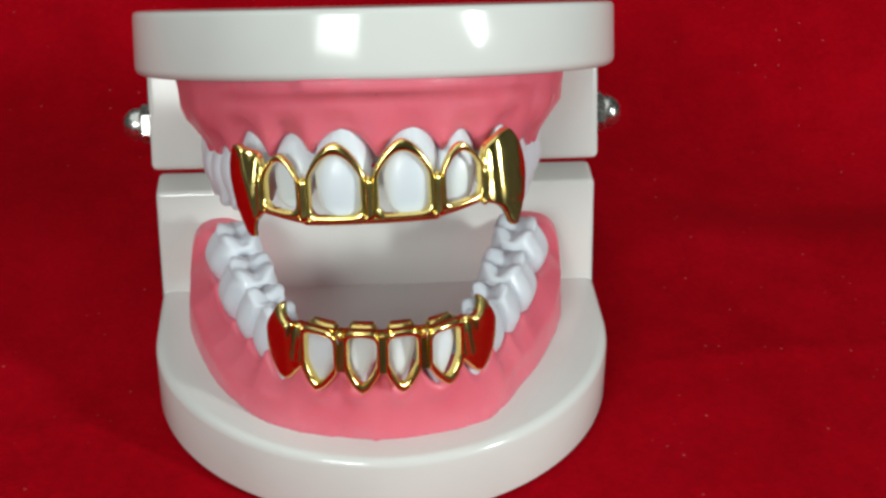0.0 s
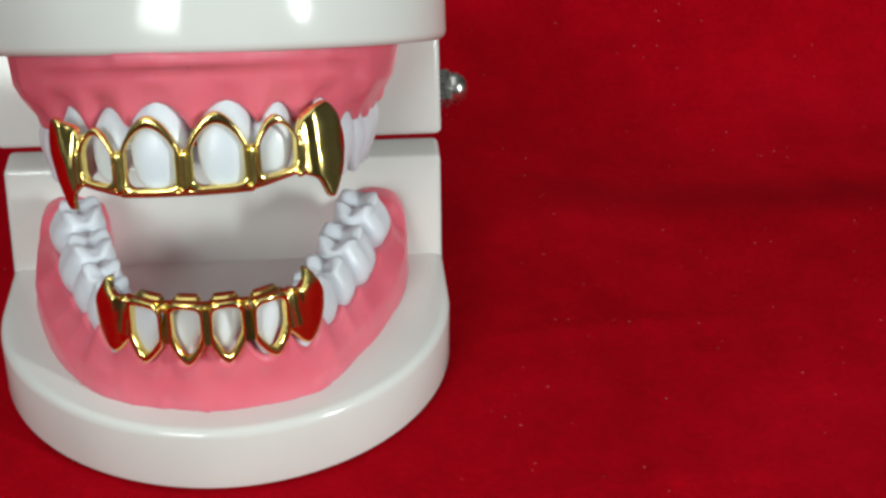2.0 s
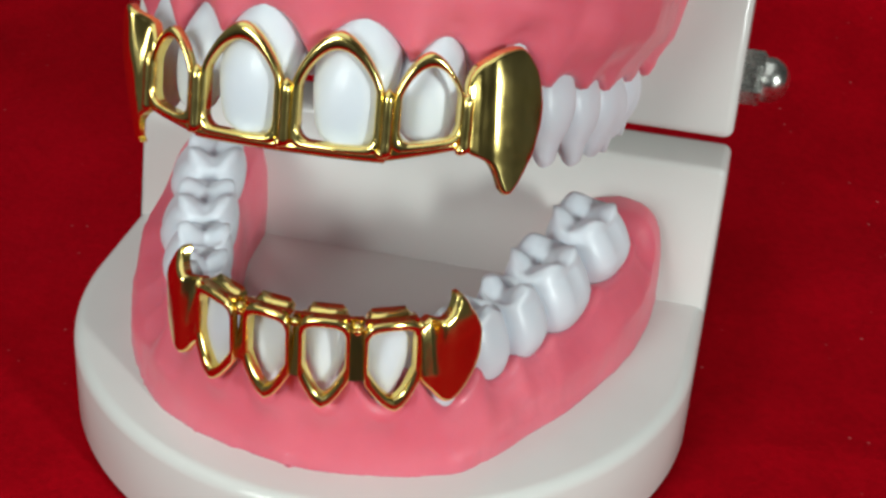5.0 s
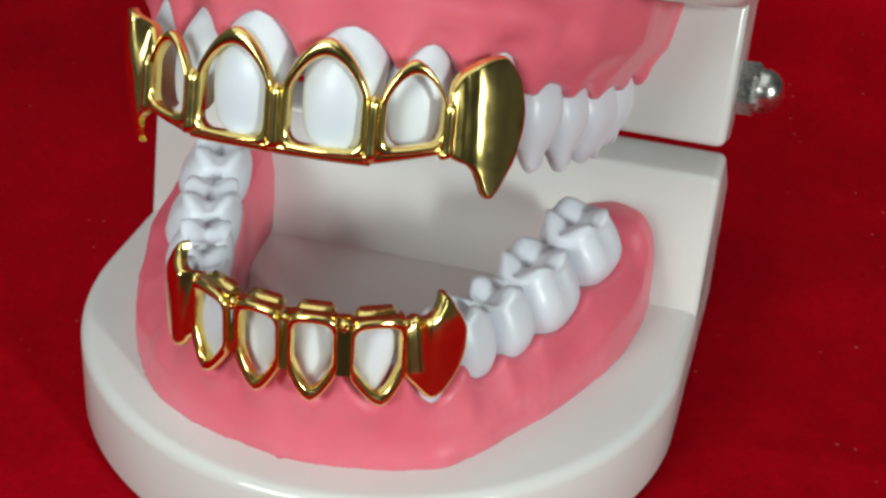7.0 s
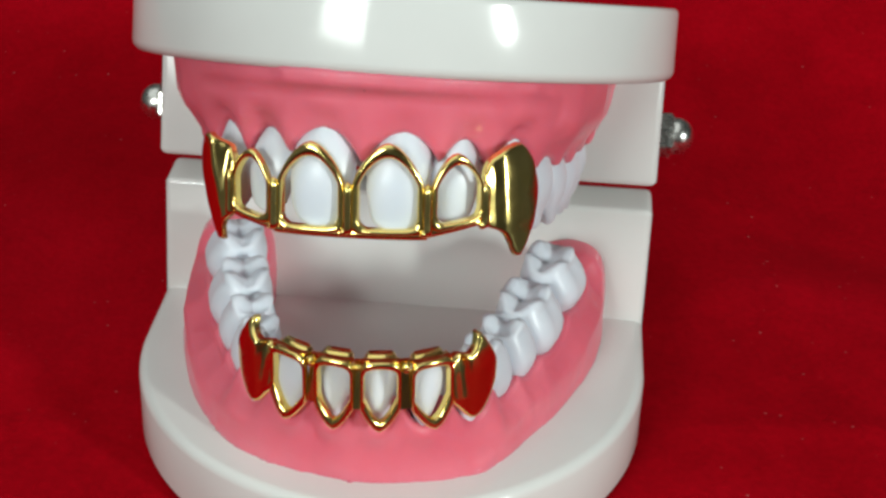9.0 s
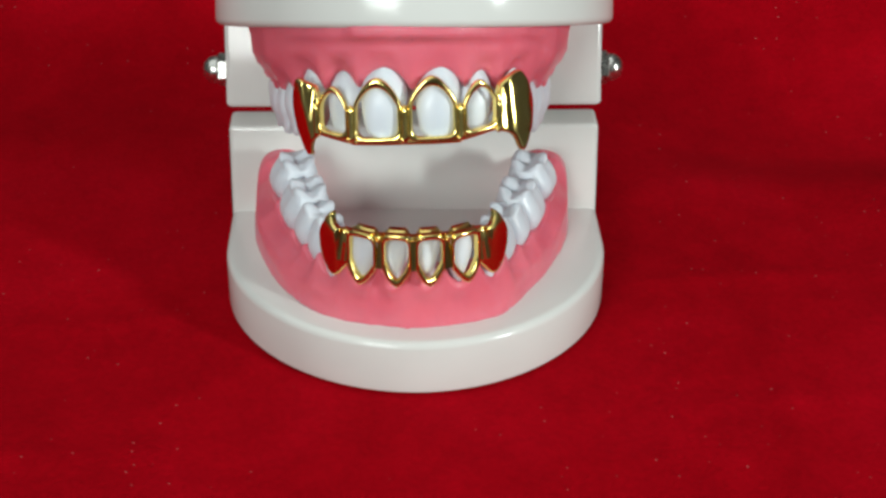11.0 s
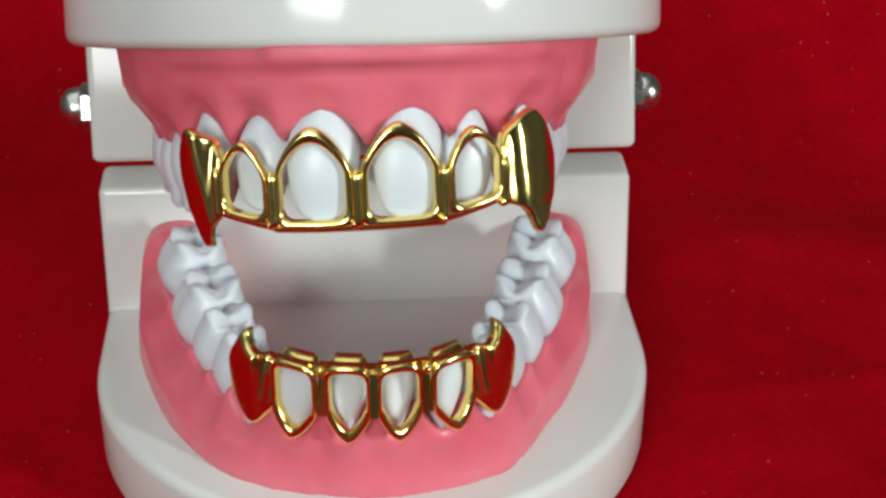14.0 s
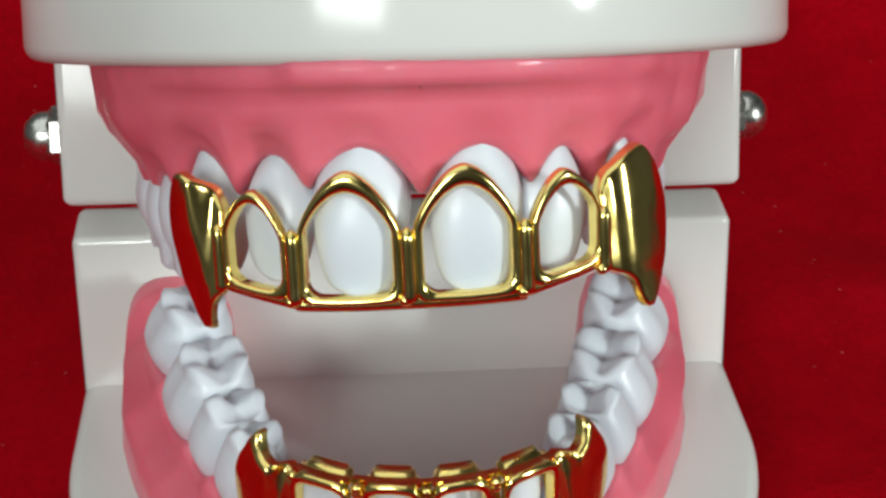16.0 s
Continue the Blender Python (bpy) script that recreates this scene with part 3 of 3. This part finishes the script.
def shell(place, rows, relief, thick, rim_r):
    """Closed plate with rounded rims over rows of (up, start, end); relief gives its face's height."""
    near, far = (spline([(r[k], r[0]) for r in rows], 60)[0] for k in (1, 2))
    outline = np.vstack([near, far[::-1]])
    span = np.roll(outline, -1, 0) - outline
    size = (span**2).sum(1) + 1e-12
    s = (1 - np.cos(np.linspace(0, math.pi, 41))) / 2
    front, back = [], []
    for a, b in zip(near, far):
        line, under = [], []
        for t in s:
            p = a + (b - a) * t
            k = np.clip(((p - outline) * span).sum(1) / size, 0, 1)
            off = math.sqrt(((outline + span * k[:, None] - p) ** 2).sum(1).min())
            r = min(rim_r, 0.4 + 0.3 * float(np.linalg.norm(b - a)))
            edge = max(0.0, 1 - off / r)
            out = relief(p[0], p[1]) - r * (1 - math.sqrt(1 - edge * edge))
            line.append(place(p[0], p[1], out))
            under.append(place(p[0], p[1], out - thick))
        front.append(line)
        back.append(under)
    n, m = len(s), len(near)
    verts = [p for r in front for p in r] + [p for r in back for p in r]
    off = n * m
    faces = []
    for i in range(m - 1):
        for j in range(n - 1):
            q = (i * n + j, i * n + j + 1, (i + 1) * n + j + 1, (i + 1) * n + j)
            faces.append(q)
            faces.append(tuple(off + x for x in reversed(q)))
    rim = [j for j in range(n)] + [i * n + n - 1 for i in range(1, m)] + [(m - 1) * n + j for j in range(n - 2, -1, -1)] + [i * n for i in range(m - 2, 0, -1)]
    for a, b in zip(rim, rim[1:] + rim[:1]):
        faces.append((a, b, off + b, off + a))
    return verts, faces


def arched(w, side, top, corner=0.7, sharp=1.6):
    """Outline open to an arch above: (u, v), from the bottom round."""
    pts = [(-w + corner, 0), (0, -0.05), (w - corner, 0), (w - corner * 0.3, corner * 0.3), (w, corner)]
    pts += [(w, side * k / 3) for k in (1, 2, 3) if side * k / 3 > corner]
    for k in range(1, 12):
        t = k / 12
        u = w * (1 - t)
        pts.append((u, side + (top - side) * (1 - (u / w) ** sharp) ** 0.85))
    pts.append((0, top))
    return pts + [(-u, v) for u, v in pts[3:-1][::-1]]


def pointed(w, low, top, corner=0.9):
    """Outline with a pointed foot at 0 and a flat head."""
    pts = [(0, 0)]
    for t in (0.2, 0.4, 0.6, 0.8, 1.0):
        pts.append((w * t**0.8, low * t**1.25))
    pts += [(w, low + (top - low) * k) for k in (0.3, 0.6)]
    pts += [(w, top - corner), (w - corner * 0.3, top - corner * 0.3), (w - corner, top), (0, top + 0.1)]
    return pts + [(-u, v) for u, v in pts[1:-1][::-1]]


def shift(poly, u, v=0.0, flip=1):
    return [(u + flip * a, v + b) for a, b in poly]


def rib(place, u, low, high, wide, out):
    """Rounded upright bead between two caps."""
    rings = []
    for k in range(15):
        t = k / 14
        v = low + (high - low) * t
        swell = min(1.0, math.sqrt(max(0.0, 1 - (2 * t - 1) ** 8))) * (1 + 0.2 * math.exp(-((t - 0.06) / 0.09) ** 2))
        rings.append([place(u + wide * swell * math.cos(a), v, out - wide * 0.9 + 1.05 * wide * swell * math.sin(a)) for a in np.linspace(0, 2 * math.pi, 18, endpoint=False)])
    return loft(rings)


def bead(place, u, v, out, r):
    """Small ball where two caps meet."""
    rings = []
    for b in np.linspace(-1.35, 1.35, 9):
        rings.append([place(u + r * math.cos(b) * math.cos(a), v + r * math.sin(b), out + r * math.cos(b) * math.sin(a)) for a in np.linspace(0, 2 * math.pi, 14, endpoint=False)])
    return loft(rings)


def upper_grill():
    thing = new("upper_grill")
    thing.location = (-0.00185, -0.02334, 0.04606)
    tagged(thing, "polished gold upper tooth grill with open centres and fangs", "grill")
    place0 = arch_map([(0, 0), (4.5, 0.15), (9, 1.0), (13, 2.6), (16.2, 4.8), (18.5, 7.4), (19.9, 10.2), (20.8, 13)], (0, 0, 0), 15.95, -2.23, -2.08)
    # each window: start, end, foot and head of its opening, head of its rim, side height
    windows = ((-14.15, -9.8, 1.6, 7.9, 8.95, 5.5), (-7.85, -1.38, 0.88, 8.75, 10.4, 5.9), (1.0, 7.55, 0.88, 8.9, 10.55, 5.9), (9.8, 14.75, 1.75, 8.15, 9.45, 5.8))
    seams = (-15.0, -8.8, -0.2, 8.65, 15.4)
    for k, (start, end, foot, head, rim_top, side) in enumerate(windows):
        u, half = (start + end) / 2, (end - start) / 2
        low = foot - 0.72
        middle = (seams[k] + seams[k + 1]) / 2
        w = (seams[k + 1] - seams[k]) / 2 - 0.42
        rise = 0.21 if k in (0, 3) else 0.0

        def sloped(a, v, out, rise=rise, middle=middle, top=rim_top):
            return place0(a, v + rise * (abs(a) - abs(middle)) * min(1.0, max(0.0, 1 - v / top)), out)

        hole = shift(arched(half, side - foot - 0.2, head - foot, 0.9, 1.9), u, foot)
        frame_piece = window_frame(sloped, shift(arched(w, side - low, rim_top - low, 0.7, 1.7), middle, low), hole, 84)
        ledge = channel(sloped, middle - w - 0.45, middle + w + 0.45, [(d, v + low) for d, v in ((-0.1, 0.5), (0.12, 0.05), (0.0, -0.4), (-0.7, -0.7), (-1.5, -0.4), (-1.8, 0.15), (-1.5, 0.25), (-0.9, 0.1), (-0.5, 0.5))])
        beads = [rib(place0, seams[k + 1], 0.0 if k < 3 else 0.7, 6.1, 0.58, 0.68)]
        if k == 0:
            beads.append(rib(place0, seams[0], 0.7, 6.2, 0.5, 0.55))
        beads += [bead(place0, seams[k + 1] - 0.35, 0.5 if k < 3 else 1.2, 0.25, 0.5)]
        part("open_cap", mesh_of("open_cap", *joined(frame_piece, ledge, *beads), GOLD, crease=60), thing)
    right = [(10.0, 20.2, 20.8), (9.7, 18.9, 21.2), (9.3, 17.9, 21.6), (8.7, 17.0, 22.0), (8.0, 16.2, 22.4), (7.2, 15.7, 22.6), (6.3, 15.5, 22.7), (5.0, 15.5, 22.8), (3.5, 15.5, 22.6), (2.4, 15.5, 22.2), (1.2, 15.5, 21.8), (0.7, 16.2, 21.6), (0.4, 17.1, 21.45), (0.0, 17.65, 21.2), (-0.5, 18.0, 20.9), (-1.1, 18.25, 20.55), (-1.7, 18.45, 20.15), (-2.2, 18.65, 19.75), (-2.6, 19.0, 19.4)]
    left = [(10.0, 17.6, 18.2), (9.6, 16.8, 18.7), (9.0, 16.1, 19.0), (8.3, 15.5, 19.3), (7.6, 15.0, 19.6), (6.9, 14.7, 19.8), (5.0, 14.7, 20.1), (3.0, 14.7, 20.1), (1.6, 14.8, 19.9), (0.8, 14.9, 19.6), (0.4, 15.4, 19.4), (-0.2, 15.85, 19.2), (-0.9, 16.15, 18.9), (-1.5, 16.35, 18.6), (-2.0, 16.5, 18.2), (-2.5, 16.9, 17.6)]
    for side, start, wide, rows in ((1, 15.5, 8.8, right), (-1, 14.8, 6.0, left)):

        def relief(u, v):
            across = (side * u - start) / wide
            face = np.interp(across, (0, 0.06, 0.14, 0.2, 0.26, 0.33, 0.45, 0.6, 0.8, 1.0), (0.1, 0.12, 0.26, 0.6, 0.85, 0.97, 1.09, 1.17, 1.17, 1.05) if side > 0 else (0.25, 0.28, 0.32, 0.5, 0.75, 0.85, 0.85, 0.75, 0.5, 0.1))
            face += 0.08 * noise.noise((u * 0.42, v * 0.3, 2.0 + side))
            if side < 0:
                face += 0.24 * (v - 4.0) * smooth_step(0.14, 0.36, across)
            return face + 0.35 - 0.09 * v - 0.022 * max(0, v - 4.5) ** 2 - 0.05 * smooth_step(1.5, -0.2, v) + 0.02 * min(0, v + 0.2) ** 2

        fang = shell(place0, [(v, side * a, side * b) for v, a, b in rows], relief, 0.6, 0.35)
        part("fang_cap", mesh_of("fang_cap", *fang, GOLD, crease=75), thing)
    return thing


upper_grill()


def lower_grill():
    thing = new("lower_grill")
    thing.location = (-0.00078, -0.02426, 0.01977)
    tagged(thing, "polished gold lower tooth grill with open centres and fangs", "grill")
    place0 = arch_map([(0, 0), (2.8, 0.15), (5.7, 0.9), (9, 2.4), (12, 4.7), (14.3, 7.4), (15.6, 10.0), (16.2, 13)], (0, 0, 0), 3.95, -0.63, -0.78)
    # each cap: middle, half width, foot and head of its opening, sideways lean of its foot, seams beside it
    for u, w, foot, head, lean, seams in ((-9.1, 2.7, 0.65, 8.1, -0.5, (-11.85, -5.83)), (-2.85, 2.42, 1.2, 8.5, -0.1, (-5.83, -0.05)), (2.8, 2.42, 1.3, 8.5, -0.15, (-0.05, 5.85)), (9.15, 2.7, 0.85, 8.1, 0.4, (5.85, 11.9))):
        low, top = foot - 1.45, head + 1.1

        def leaning(a, v, out, lean=lean):
            return place0(a + lean * max(0.0, 1 - v / 4.0), v, out)

        frame_piece = window_frame(leaning, shift(pointed(w, 3.1, top - low, 1.2), u, low), shift(pointed(w - 0.46, 3.0, head - foot), u, foot), 84)
        lip = channel(place0, u - w + 0.1, u + w - 0.1, [(d, v + top - 9.6) for d, v in ((-0.2, 9.5), (-0.9, 9.55), (-1.4, 9.4), (-1.6, 9.1), (-1.3, 8.95), (-0.8, 9.1), (-0.2, 9.1))])
        tab = loft([[place0(u + w * a, v + top - 9.6, d) for d, v in ((-0.95, 9.2), (-1.0, 9.3 + 0.25 * h), (-1.95, 9.35 + 0.7 * h), (-2.2, 9.3 + 0.6 * h), (-1.9, 8.9))] for a, h in ((-0.88, 0.0), (-0.66, 1.0), (0.66, 1.0), (0.88, 0.0))])
        web = ((-0.15, 2.9), (-1.1, 8.9), (-1.8, 8.9), (-0.8, 2.9))
        beads = [channel(place0, u + w - 0.1, seams[1] + 0.06, web, 3), channel(place0, seams[0] - 0.06, u - w + 0.1, web, 3)]
        beads += [bead(place0, seam, head + 0.15, -0.25, 0.5) for seam in seams]
        part("open_cap", mesh_of("open_cap", *joined(frame_piece, lip, tab, *beads), GOLD, crease=60), thing)
    rows = [(-0.2, 14.4, 15.0), (0.2, 13.9, 15.8), (0.9, 13.3, 16.5), (1.7, 12.6, 17.1), (2.4, 12.1, 17.6), (3.2, 11.9, 18.0), (4.0, 11.85, 18.3), (5.0, 11.85, 18.4), (6.4, 11.85, 18.4), (7.2, 11.9, 18.2), (7.7, 12.2, 18.0), (8.2, 13.1, 17.8), (8.7, 14.2, 17.5), (9.2, 14.9, 17.2), (9.7, 15.3, 17.0), (10.2, 15.6, 16.7), (10.7, 15.8, 16.3)]

    def relief(u, v):
        face = np.interp(abs(u) - 11.85, (0, 0.25, 0.3, 1.5, 1.75, 2.2, 3.2, 5.0, 7.6), (0.0, 0.05, 0.12, 0.2, 0.35, 0.72, 0.88, 0.92, 0.8))
        strip = 1 - smooth_step(1.5, 2.1, abs(u) - 11.85)
        return face + 0.25 - 0.05 * max(0, v - 6.0) ** 2 - 0.2 * strip * min(5.0, max(0, v - 2.8))

    for side in (1, -1):
        fang = shell(place0, [(v, side * a, side * b) for v, a, b in rows], relief, 0.6, 0.55)
        part("fang_cap", mesh_of("fang_cap", *fang, GOLD, crease=75), thing)
    return thing


lower_grill()
